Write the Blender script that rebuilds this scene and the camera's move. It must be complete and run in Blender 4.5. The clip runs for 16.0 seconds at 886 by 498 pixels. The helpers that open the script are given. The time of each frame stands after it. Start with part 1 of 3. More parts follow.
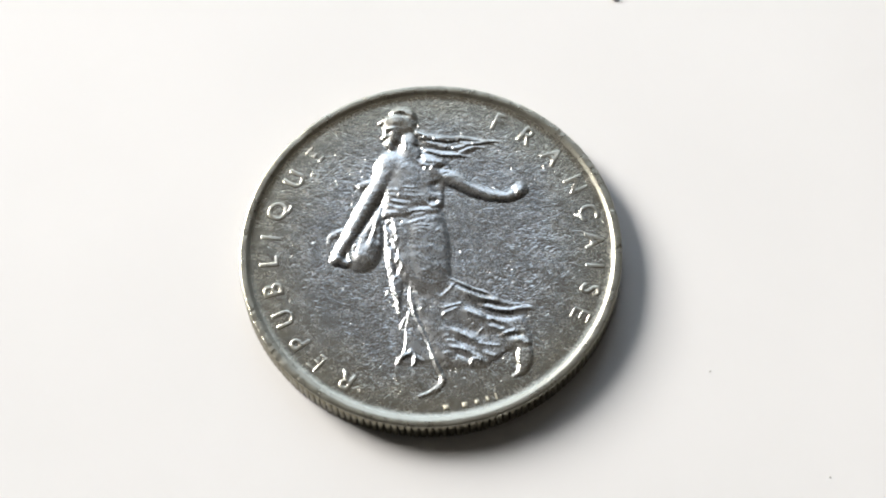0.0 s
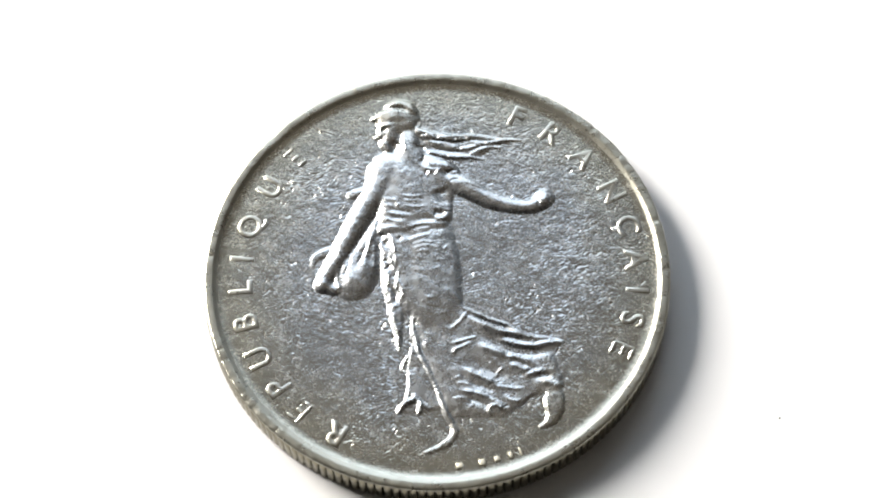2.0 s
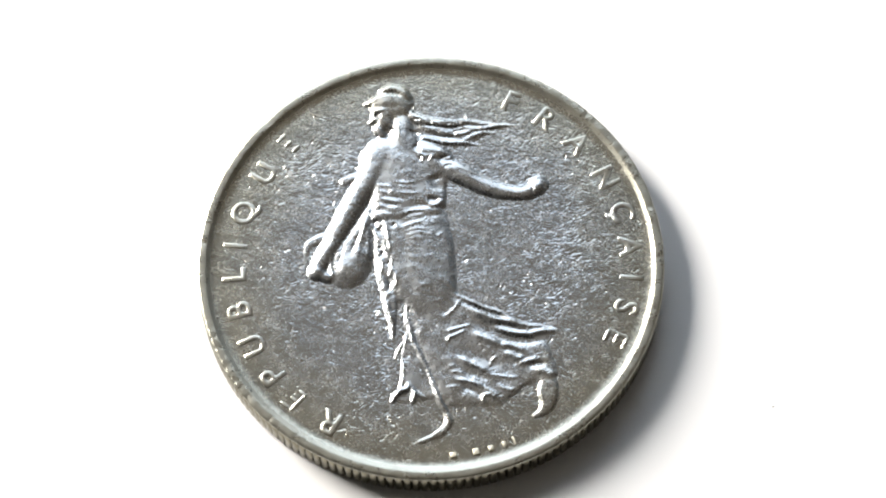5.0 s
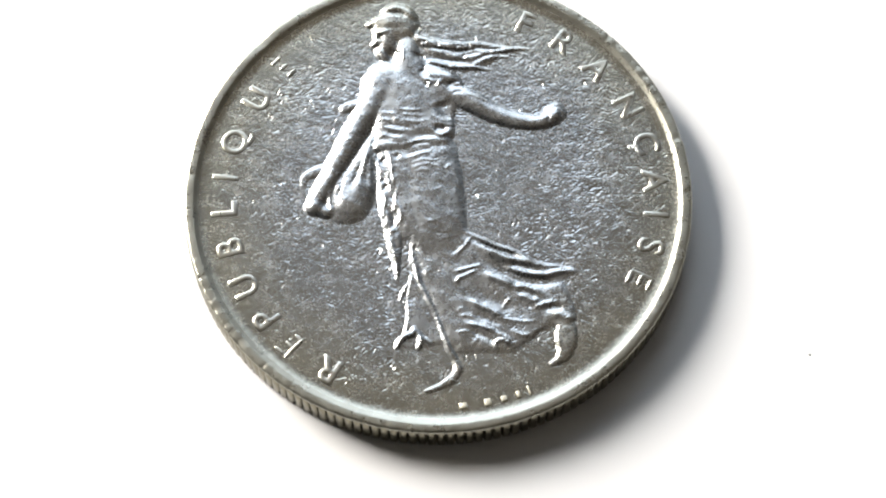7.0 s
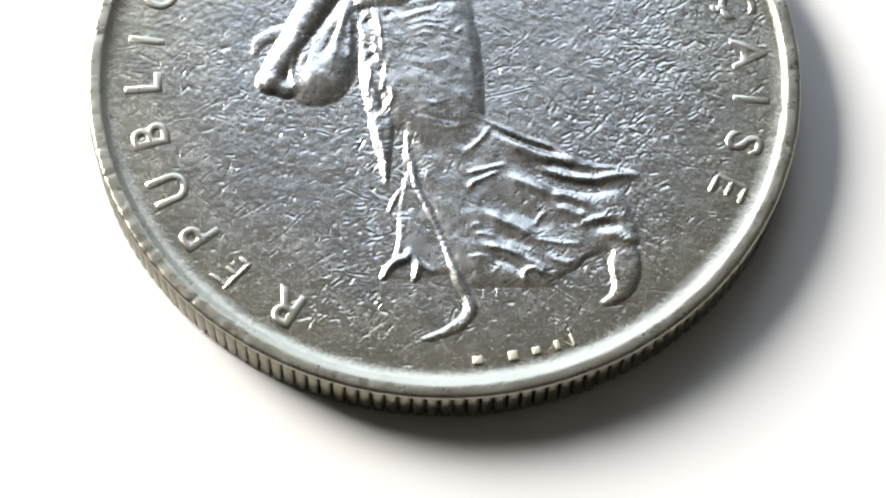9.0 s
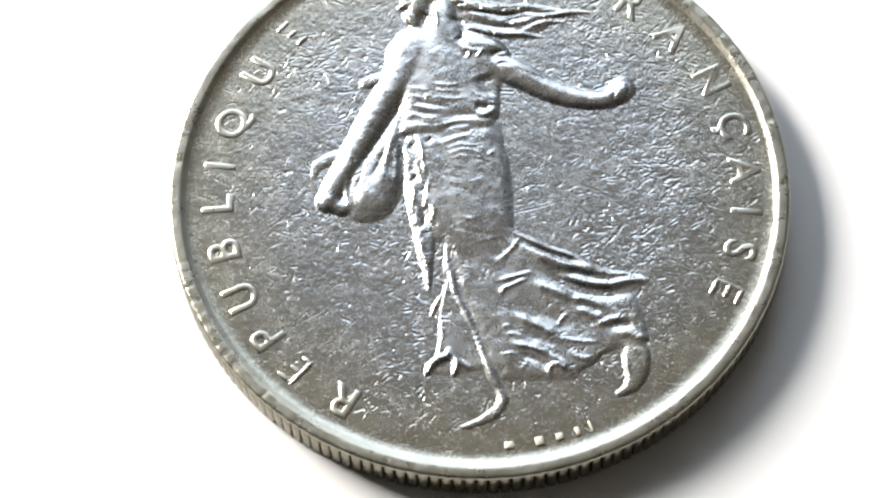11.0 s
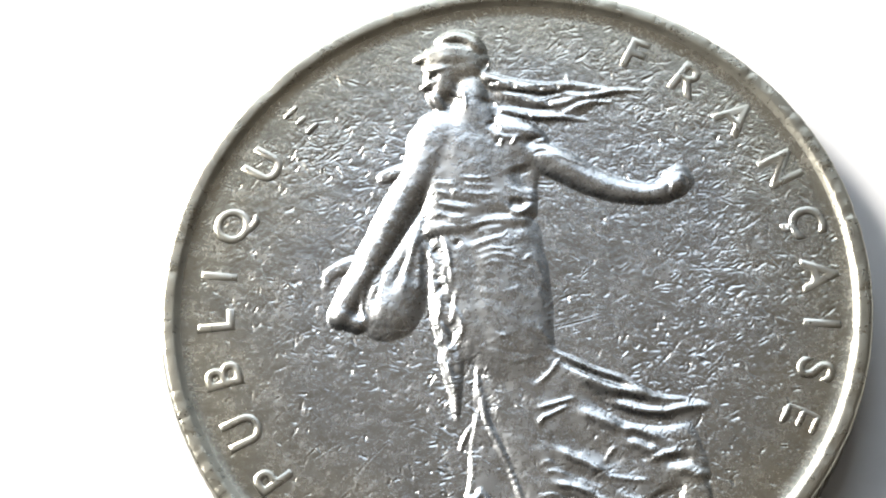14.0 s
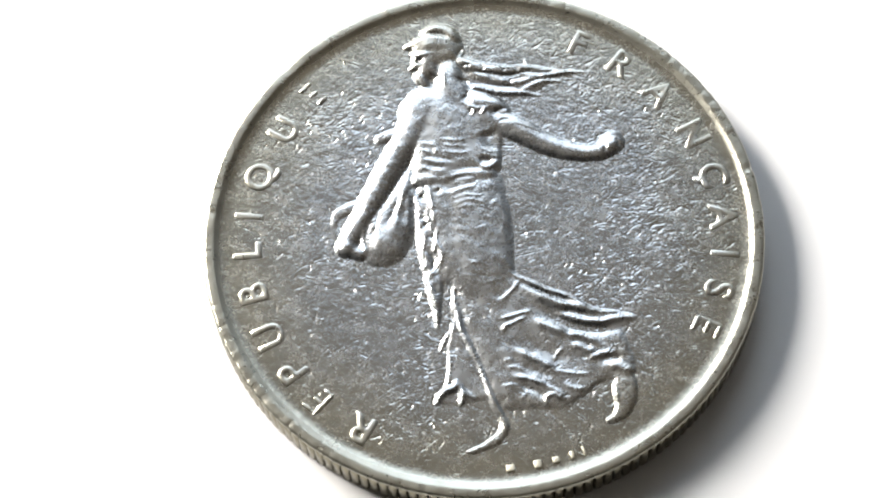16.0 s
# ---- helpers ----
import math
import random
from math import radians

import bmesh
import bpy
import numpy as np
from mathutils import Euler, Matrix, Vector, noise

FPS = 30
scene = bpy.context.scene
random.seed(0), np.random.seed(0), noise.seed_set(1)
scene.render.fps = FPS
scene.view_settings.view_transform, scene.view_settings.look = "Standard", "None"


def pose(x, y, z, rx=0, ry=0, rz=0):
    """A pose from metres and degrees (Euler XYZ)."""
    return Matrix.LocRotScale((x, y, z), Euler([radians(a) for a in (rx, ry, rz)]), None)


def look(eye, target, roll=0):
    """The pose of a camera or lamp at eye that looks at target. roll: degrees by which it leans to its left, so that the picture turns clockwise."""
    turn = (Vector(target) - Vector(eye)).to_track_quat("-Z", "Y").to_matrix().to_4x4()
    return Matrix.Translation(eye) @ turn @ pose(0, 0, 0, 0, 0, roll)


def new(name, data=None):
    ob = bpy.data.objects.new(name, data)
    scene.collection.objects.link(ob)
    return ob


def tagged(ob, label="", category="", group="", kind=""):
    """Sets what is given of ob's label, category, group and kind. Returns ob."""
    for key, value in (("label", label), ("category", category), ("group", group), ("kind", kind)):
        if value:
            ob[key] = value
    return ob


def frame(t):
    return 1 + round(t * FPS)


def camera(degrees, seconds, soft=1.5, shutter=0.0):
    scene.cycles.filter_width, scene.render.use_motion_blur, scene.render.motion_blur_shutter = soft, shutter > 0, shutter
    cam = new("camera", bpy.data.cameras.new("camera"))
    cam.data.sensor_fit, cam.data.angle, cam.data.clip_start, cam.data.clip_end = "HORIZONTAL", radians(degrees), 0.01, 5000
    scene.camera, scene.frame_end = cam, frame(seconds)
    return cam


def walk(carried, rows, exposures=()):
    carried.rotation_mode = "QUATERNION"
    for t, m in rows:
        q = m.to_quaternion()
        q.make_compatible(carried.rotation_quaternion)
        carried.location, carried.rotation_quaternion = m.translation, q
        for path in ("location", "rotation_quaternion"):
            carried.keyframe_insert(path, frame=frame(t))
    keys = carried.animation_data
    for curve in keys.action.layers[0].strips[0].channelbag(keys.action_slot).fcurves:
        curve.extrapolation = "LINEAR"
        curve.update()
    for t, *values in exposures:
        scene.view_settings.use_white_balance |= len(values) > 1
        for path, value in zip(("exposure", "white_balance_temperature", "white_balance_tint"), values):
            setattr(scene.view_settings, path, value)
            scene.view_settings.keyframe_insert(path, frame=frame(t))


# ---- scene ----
# Rows: seconds, x, y, z in millimetres from the coin's centre on the table, then the turn in degrees.
PATH = [
    (0.0, 5.60, -64.93, 129.66, 26.96, 1.65, 1.08),
    (0.5, 4.53, -64.76, 126.90, 27.17, 1.38, 1.02),
    (1.0, 3.10, -58.02, 115.01, 26.99, 1.00, 0.75),
    (1.5, 2.43, -53.90, 108.27, 27.11, 0.93, 0.46),
    (2.0, 2.44, -52.95, 106.98, 27.30, 1.04, 0.34),
    (2.5, 2.55, -52.94, 106.34, 27.18, 1.09, 0.54),
    (3.0, 2.41, -53.34, 105.46, 27.21, 0.92, 0.62),
    (3.5, 2.75, -52.86, 105.67, 26.98, 1.10, 0.68),
    (6.0, 1.27, -49.36, 109.24, 24.89, 0.46, -0.03),
    (6.5, 0.69, -50.13, 107.17, 24.71, 0.25, 0.11),
    (7.0, 0.65, -46.91, 99.36, 24.28, 0.17, 0.29),
    (7.5, 0.42, -41.52, 81.72, 24.62, -0.13, 0.42),
    (8.0, 0.64, -37.80, 71.95, 24.61, -0.41, 0.53),
    (8.5, 0.39, -37.57, 69.11, 24.52, -0.40, 0.75),
    (9.0, -0.45, -38.59, 68.73, 25.36, -0.71, 0.82),
    (9.5, -0.04, -39.83, 73.29, 25.02, -0.17, 0.96),
    (10.0, -0.03, -41.65, 80.78, 25.83, 0.06, 0.63),
    (12.5, 1.91, -34.78, 79.02, 24.75, 2.89, 1.27),
    (13.0, 1.71, -32.63, 74.96, 24.76, 2.92, 1.20),
    (13.5, 1.52, -30.88, 72.59, 24.72, 2.97, 1.03),
    (14.0, 2.12, -30.54, 72.79, 24.49, 3.29, 1.04),
    (14.5, 1.99, -33.78, 78.28, 24.62, 2.84, 0.84),
    (15.0, 2.29, -35.73, 80.53, 24.55, 2.56, 0.93),
    (15.5, 2.12, -39.84, 85.79, 25.14, 2.29, 0.90),
    (16.0, 2.21, -42.15, 90.23, 25.07, 2.22, 0.82),
]
MM = 0.001
cam = camera(22.0, 16.0, soft=2.15)
walk(cam, [(t, pose(x * MM, y * MM, z * MM, a, b, c)) for t, x, y, z, a, b, c in PATH],
     exposures=[(t, stops - 0.15, 6850, 12) for t, stops in ((0.0, -0.50), (0.5, -0.46), (1.0, -0.33), (1.5, -0.08), (3.5, -0.02), (6.0, 0.06), (7.5, 0.0), (8.5, -0.02),
                                                      (9.0, -0.08), (9.5, -0.09), (10.0, 0.06), (12.5, 0.20), (16.0, 0.14))])

# ---- light: cool sky through the wide window ahead, warm daylight through the small one to the left ----
TABLE_UP = 0.75
CEILING = 2.30                                    # above the table
FAR_Y, LEFT_X, RIGHT_X, NEAR_Y = 1.25, -0.88, 2.3, -2.4
WIN_1 = (-0.66, 0.36, 0.14, 1.75)                 # x0, x1, z0, z1 in the far wall
WIN_2 = (0.40, 1.18, 0.28, 1.15)                  # y0, y1, z0, z1 in the left wall

world = bpy.data.worlds.new("sky")
scene.world = world
world.use_nodes = True
sky = world.node_tree.nodes.new("ShaderNodeTexSky")
sky.sky_type, sky.sun_disc, sky.sun_elevation, sky.sun_rotation = "NISHITA", False, radians(35), radians(-60)
world.node_tree.nodes["Background"].inputs["Strength"].default_value = 0.08
world.node_tree.links.new(sky.outputs[0], world.node_tree.nodes["Background"].inputs["Color"])


def window_light(name, eye, target, wide, high, watts, colour):
    lamp = bpy.data.lights.new(name, "AREA")
    lamp.shape, lamp.size, lamp.size_y, lamp.energy, lamp.color = "RECTANGLE", wide, high, watts, colour
    new(name, lamp).matrix_world = look(eye, target)


mid_x, mid_z = (WIN_1[0] + WIN_1[1]) / 2, (WIN_1[2] + WIN_1[3]) / 2
window_light("sky_light", (mid_x, FAR_Y + 0.06, mid_z), (mid_x, 0, mid_z), WIN_1[1] - WIN_1[0] - 0.1, WIN_1[3] - WIN_1[2] - 0.1, 13.2, (0.76, 0.91, 1.11))
mid_y, mid_z = (WIN_2[0] + WIN_2[1]) / 2, (WIN_2[2] + WIN_2[3]) / 2
window_light("day_light", (LEFT_X - 0.06, mid_y, mid_z), (0, mid_y, mid_z), WIN_2[1] - WIN_2[0] - 0.1, WIN_2[3] - WIN_2[2] - 0.1, 100.0, (0.985, 0.985, 0.985))

# ---- materials ----


def material(name):
    mat = bpy.data.materials.new(name)
    mat.use_nodes = True
    return mat, mat.node_tree.nodes, mat.node_tree.links, mat.node_tree.nodes["Principled BSDF"]


def math_node(nodes, links, op, a, b=None, c=None):
    n = nodes.new("ShaderNodeMath")
    n.operation = op
    for i, v in enumerate((a, b, c)):
        if v is None:
            continue
        if isinstance(v, (int, float)):
            n.inputs[i].default_value = v
        else:
            links.new(v, n.inputs[i])
    return n.outputs[0]


def ramp(nodes, links, value, stops):
    n = nodes.new("ShaderNodeValToRGB")
    while len(n.color_ramp.elements) < len(stops):
        n.color_ramp.elements.new(0.5)
    for e, (at, col) in zip(n.color_ramp.elements, stops):
        e.position, e.color = at, (*col, 1)
    links.new(value, n.inputs[0])
    return n.outputs[0]


def millimetres(nodes, links, scale=1.0):
    tc = nodes.new("ShaderNodeTexCoord")
    m = nodes.new("ShaderNodeMapping")
    m.inputs["Scale"].default_value = (1000 * scale,) * 3
    links.new(tc.outputs["Object"], m.inputs[0])
    return m.outputs[0]


def noise_node(nodes, links, vec, scale, detail=3.0, rough=0.5):
    n = nodes.new("ShaderNodeTexNoise")
    n.inputs["Scale"].default_value, n.inputs["Detail"].default_value, n.inputs["Roughness"].default_value = scale, detail, rough
    links.new(vec, n.inputs["Vector"])
    return n.outputs["Fac"]


def coin_metal(name, rough=0.30, tone=(1.0, 1.0, 1.0), bite=1.0):
    """Worn nickel: fine grain, uneven polish and a brownish film round the border."""
    mat, nodes, links, bsdf = material(name)
    vec = millimetres(nodes, links)
    grain = noise_node(nodes, links, vec, 7.0, 3.0, 0.6)
    fine = noise_node(nodes, links, vec, 22.0, 3.0, 0.6)
    blotch = noise_node(nodes, links, vec, 0.45, 5.0, 0.65)
    bare = ramp(nodes, links, blotch, [(0.3, [v * c for v, c in zip((0.43, 0.445, 0.44), tone)]), (0.7, [v * c for v, c in zip((0.545, 0.562, 0.556), tone)])])
    bsdf.inputs["Metallic"].default_value = 1.0
    polish = math_node(nodes, links, "MULTIPLY_ADD", noise_node(nodes, links, vec, 1.3, 4.0, 0.6), 0.16, rough - 0.16)
    links.new(math_node(nodes, links, "MULTIPLY_ADD", grain, 0.16, polish), bsdf.inputs["Roughness"])
    h = math_node(nodes, links, "MULTIPLY_ADD", fine, 0.3, grain)
    # rubbed along two directions
    for turn, seed in ((0.85, 3.0), (-0.35, 9.0)):
        m = nodes.new("ShaderNodeMapping")
        m.inputs["Location"].default_value, m.inputs["Rotation"].default_value, m.inputs["Scale"].default_value = (seed, seed, 0), (0, 0, turn), (0.5, 0.06, 1.0)
        m.vector_type = "TEXTURE"
        links.new(vec, m.inputs[0])
        h = math_node(nodes, links, "MULTIPLY_ADD", noise_node(nodes, links, m.outputs[0], 1.0, 3.0, 0.6), 0.5, h)
    # brownish film that handling has left round the legend
    far, flat = nodes.new("ShaderNodeVectorMath"), nodes.new("ShaderNodeVectorMath")
    far.operation, flat.operation = "LENGTH", "MULTIPLY"
    flat.inputs[1].default_value = (1, 1, 0)
    links.new(vec, flat.inputs[0])
    links.new(flat.outputs[0], far.inputs[0])
    film = nodes.new("ShaderNodeMapRange")
    film.inputs["From Min"].default_value, film.inputs["From Max"].default_value = 7.2, 10.8
    links.new(math_node(nodes, links, "MULTIPLY_ADD", blotch, 4.0, math_node(nodes, links, "ADD", far.outputs["Value"], -2.0)), film.inputs["Value"])
    mix = nodes.new("ShaderNodeMix")
    mix.data_type, mix.blend_type = "RGBA", "MULTIPLY"
    links.new(film.outputs[0], mix.inputs["Factor"])
    links.new(bare, mix.inputs["A"])
    mix.inputs["B"].default_value = (0.97, 0.91, 0.77, 1.0)
    links.new(mix.outputs["Result"], bsdf.inputs["Base Color"])
    bump = nodes.new("ShaderNodeBump")
    bump.inputs["Strength"].default_value, bump.inputs["Distance"].default_value = 1.0, 0.000004 * bite
    links.new(h, bump.inputs["Height"])
    links.new(bump.outputs[0], bsdf.inputs["Normal"])
    return mat


def painted(name, colour, rough, scale, depth, vary=0.04):
    """A plain surface with a faint two-scale unevenness."""
    mat, nodes, links, bsdf = material(name)
    vec = millimetres(nodes, links)
    large, small = noise_node(nodes, links, vec, scale, 4.0), noise_node(nodes, links, vec, scale * 14, 3.0)
    lo, hi = [max(0, c - vary) for c in colour], [min(0.9, c + vary) for c in colour]
    links.new(ramp(nodes, links, large, [(0.35, lo), (0.65, hi)]), bsdf.inputs["Base Color"])
    links.new(math_node(nodes, links, "MULTIPLY_ADD", large, 0.1, rough - 0.05), bsdf.inputs["Roughness"])
    bump = nodes.new("ShaderNodeBump")
    bump.inputs["Strength"].default_value, bump.inputs["Distance"].default_value = 0.3, depth
    links.new(small, bump.inputs["Height"])
    links.new(bump.outputs[0], bsdf.inputs["Normal"])
    return mat


METAL = coin_metal("worn_nickel_field", 0.255)
METAL_RELIEF = coin_metal("worn_nickel_relief", 0.272)
# edge tone: slightly brown tarnish, darkened further to stand in for the side's shade
METAL_EDGE = coin_metal("worn_nickel_shaded_edge", 0.34, (0.56, 0.53, 0.48), 2.0)
METAL_RIM = coin_metal("worn_nickel_rim", 0.30, (0.88, 0.88, 0.87), 1.6)
# signature metal: base colour brightened in place of light caught on the bevels
METAL_SIGN = coin_metal("glint_bright_nickel", 0.5, (1.25, 1.22, 1.16))
METAL_LETTER = coin_metal("worn_nickel_letters", 0.30)
TABLE = painted("white_table_lacquer", (0.73, 0.73, 0.715), 0.38, 0.05, 0.000004, 0.01)
WALL_COOL = painted("blue_grey_wall_paint", (0.34, 0.40, 0.47), 0.8, 0.004, 0.0003)
WALL = painted("wall_paint", (0.11, 0.107, 0.10), 0.8, 0.004, 0.0003)
CEIL = painted("dark_wood_ceiling", (0.115, 0.098, 0.078), 0.7, 0.004, 0.0003)
FLOOR = painted("wooden_floor", (0.24, 0.17, 0.11), 0.5, 0.006, 0.0003)
FRAME = painted("white_window_paint", (0.75, 0.75, 0.73), 0.4, 0.01, 0.0001)
CRUMB = painted("brown_crumb", (0.52, 0.36, 0.18), 0.7, 3.0, 0.00004, 0.08)
DUST = painted("grey_dust", (0.70, 0.69, 0.64), 0.8, 6.0, 0.00002, 0.06)

# ---- helpers for meshes ----


def mesh_object(name, verts, faces, mat, parent=None, smooth=True):
    me = bpy.data.meshes.new(name)
    me.from_pydata([tuple(v) for v in verts], [], faces)
    if smooth:
        me.polygons.foreach_set("use_smooth", [True] * len(me.polygons))
    me.materials.append(mat)
    me.update()
    ob = new(name, me)
    ob.parent = parent
    return ob


def part(name, bm, mat, parent=None, smooth=False):
    me = bpy.data.meshes.new(name)
    bm.to_mesh(me)
    bm.free()
    for p in me.polygons:
        p.use_smooth = smooth
    me.materials.append(mat)
    ob = new(name, me)
    ob.parent = parent
    return ob


def box(bm, x0, x1, y0, y1, z0, z1, bevel=0.0):
    made = bmesh.ops.create_cube(bm, size=1.0, matrix=Matrix.Translation(((x0 + x1) / 2, (y0 + y1) / 2, (z0 + z1) / 2)) @ Matrix.Diagonal((x1 - x0, y1 - y0, z1 - z0, 1)))
    if bevel:
        edges = {e for v in made["verts"] for e in v.link_edges}
        bmesh.ops.bevel(bm, geom=list(edges), offset=bevel, segments=3, profile=0.5, affect="EDGES")
    return bm


# ---- the room, closed round the table ----
T = 0.2


def slab(name, mat, *spans):
    bm = bmesh.new()
    for v in spans:
        box(bm, *v)
    return tagged(part(name, bm, mat), kind="structure")


x0, x1, y0, y1 = LEFT_X, RIGHT_X, NEAR_Y, FAR_Y
slab("floor", FLOOR, (x0 - T, x1 + T, y0 - T, y1 + T, -TABLE_UP - 0.1, -TABLE_UP))
slab("ceiling", CEIL, (x0 - T, x1 + T, y0 - T, y1 + T, CEILING, CEILING + 0.15))
slab("wall_east", WALL, (x1, x1 + T, y0 - T, y1 + T, -TABLE_UP, CEILING))
slab("wall_south", WALL, (x0, x1, y0 - T, y0, -TABLE_UP, CEILING))
a0, a1, b0, b1 = WIN_1
slab("wall_north", WALL_COOL, (x0, a0, y1, y1 + T, -TABLE_UP, CEILING), (a1, x1, y1, y1 + T, -TABLE_UP, CEILING),
     (a0, a1, y1, y1 + T, -TABLE_UP, b0), (a0, a1, y1, y1 + T, b1, CEILING))
c0, c1, d0, d1 = WIN_2
slab("wall_west", WALL, (x0 - T, x0, y0 - T, c0, -TABLE_UP, CEILING), (x0 - T, x0, c1, y1 + T, -TABLE_UP, CEILING),
     (x0 - T, x0, c0, c1, -TABLE_UP, d0), (x0 - T, x0, c0, c1, d1, CEILING))

window = tagged(new("window_1"), kind="structure")
f0, f1 = y1 + 0.10, y1 + 0.15
for spans in ((a0, a1, f0, f1, b0, b0 + 0.05), (a0, a1, f0, f1, b1 - 0.05, b1), (a0, a0 + 0.05, f0, f1, b0 + 0.05, b1 - 0.05), (a1 - 0.05, a1, f0, f1, b0 + 0.05, b1 - 0.05)):
    part("window_frame", box(bmesh.new(), *spans, bevel=0.006), FRAME, window)
window = tagged(new("window_2"), kind="structure")
f0, f1 = x0 - 0.15, x0 - 0.10
for spans in ((f0, f1, c0, c1, d0, d0 + 0.05), (f0, f1, c0, c1, d1 - 0.05, d1), (f0, f1, c0, c0 + 0.05, d0 + 0.05, d1 - 0.05), (f0, f1, c1 - 0.05, c1, d0 + 0.05, d1 - 0.05)):
    part("window_frame", box(bmesh.new(), *spans, bevel=0.006), FRAME, window)

table = new("table")
tagged(table, "white lacquered table with a plain smooth top", "table")
part("tabletop", box(bmesh.new(), -0.6, 0.6, -0.45, 0.45, -0.028, 0.0, bevel=0.004), TABLE, table)
for sx in (-0.54, 0.50):
    for sy in (-0.39, 0.35):
        part("leg", box(bmesh.new(), sx, sx + 0.04, sy, sy + 0.04, -TABLE_UP, -0.028, bevel=0.003), FRAME, table)

# ---- the coin: sizes in millimetres, z from its struck field ----
FIELD = 1.58
UNDER = -FIELD
RADIUS = 12.08
STRUCK = (-0.12, 0.04)                            # the blank sat a little off the die's centre
STEP = 0.025
coin = tagged(new("coin"), "worn silvery nickel coin with milled edge on the white table", "coin")


def to_world(verts):
    v = np.asarray(verts, float).copy()
    v[:, 2] += FIELD
    return v * MM


def sheet(name, x, y, z, keep, mat):
    """A mesh over those cells of a regular grid whose four corners are kept."""
    idx = np.full(x.shape, -1)
    idx[keep] = np.arange(keep.sum())
    i, j = np.nonzero(keep[:-1, :-1] & keep[1:, :-1] & keep[1:, 1:] & keep[:-1, 1:])
    faces = np.stack([idx[i, j], idx[i + 1, j], idx[i + 1, j + 1], idx[i, j + 1]], 1).astype(np.int32)
    verts = to_world(np.stack([x[keep], y[keep], z[keep]], 1))
    me = bpy.data.meshes.new(name)
    me.vertices.add(len(verts))
    me.vertices.foreach_set("co", verts.ravel().astype(np.float32))
    me.loops.add(faces.size)
    me.loops.foreach_set("vertex_index", faces.ravel())
    me.polygons.add(len(faces))
    me.polygons.foreach_set("loop_start", np.arange(len(faces), dtype=np.int32) * 4)
    me.polygons.foreach_set("use_smooth", np.ones(len(faces), bool))
    me.materials.append(mat)
    me.update(calc_edges=True)
    ob = new(name, me)
    ob.parent = coin
    return ob


def lathe(name, prof, mat, parent, uneven=0.0, dents=(), n=720):
    """A turned surface; the profile runs outwards and down."""
    verts, faces = [], []
    ring = [q for q in prof if q[0] > 0]
    for i in range(n):
        a = 2 * math.pi * i / n
        dent = sum(d * math.exp(-(((a - at + math.pi) % (2 * math.pi) - math.pi) / w) ** 2) for at, w, d in dents)
        ca, sa = math.cos(a), math.sin(a)
        for r, z in ring:
            rim = max(0.0, min(1.0, (r - 11.5) / 0.25)) if z > -0.02 else 0.0
            p = Vector((ca, sa, 0)) * r
            wob = uneven * (noise.noise(p * 1.1) + 0.6 * noise.noise(p * 3.1) + 0.5 * noise.noise(p * 8.0)) if uneven else 0.0
            away = r + rim * (0.5 * wob - dent)
            verts.append((STRUCK[0] + away * ca, STRUCK[1] + away * sa, z + rim * (wob - 0.7 * dent)))
    k = len(ring)
    for i in range(n):
        j = (i + 1) % n
        for q in range(k - 1):
            faces.append((i * k + q, i * k + q + 1, j * k + q + 1, j * k + q))
    if prof[-1][0] == 0:
        verts.append((*STRUCK, prof[-1][1]))
        c = len(verts) - 1
        for i in range(n):
            faces.append((c, ((i + 1) % n) * k + k - 1, i * k + k - 1))
    return mesh_object(name, to_world(verts), faces, mat, parent)


def blurred(a, sigma):
    """Gaussian blur over a grid, in cells, at unit spread."""
    fx, fy = np.fft.fftfreq(a.shape[0])[:, None], np.fft.rfftfreq(a.shape[1])[None]
    out = np.fft.irfft2(np.fft.rfft2(a) * np.exp(-2 * (np.pi * sigma) ** 2 * (fx * fx + fy * fy)), a.shape)
    return out / out.std()


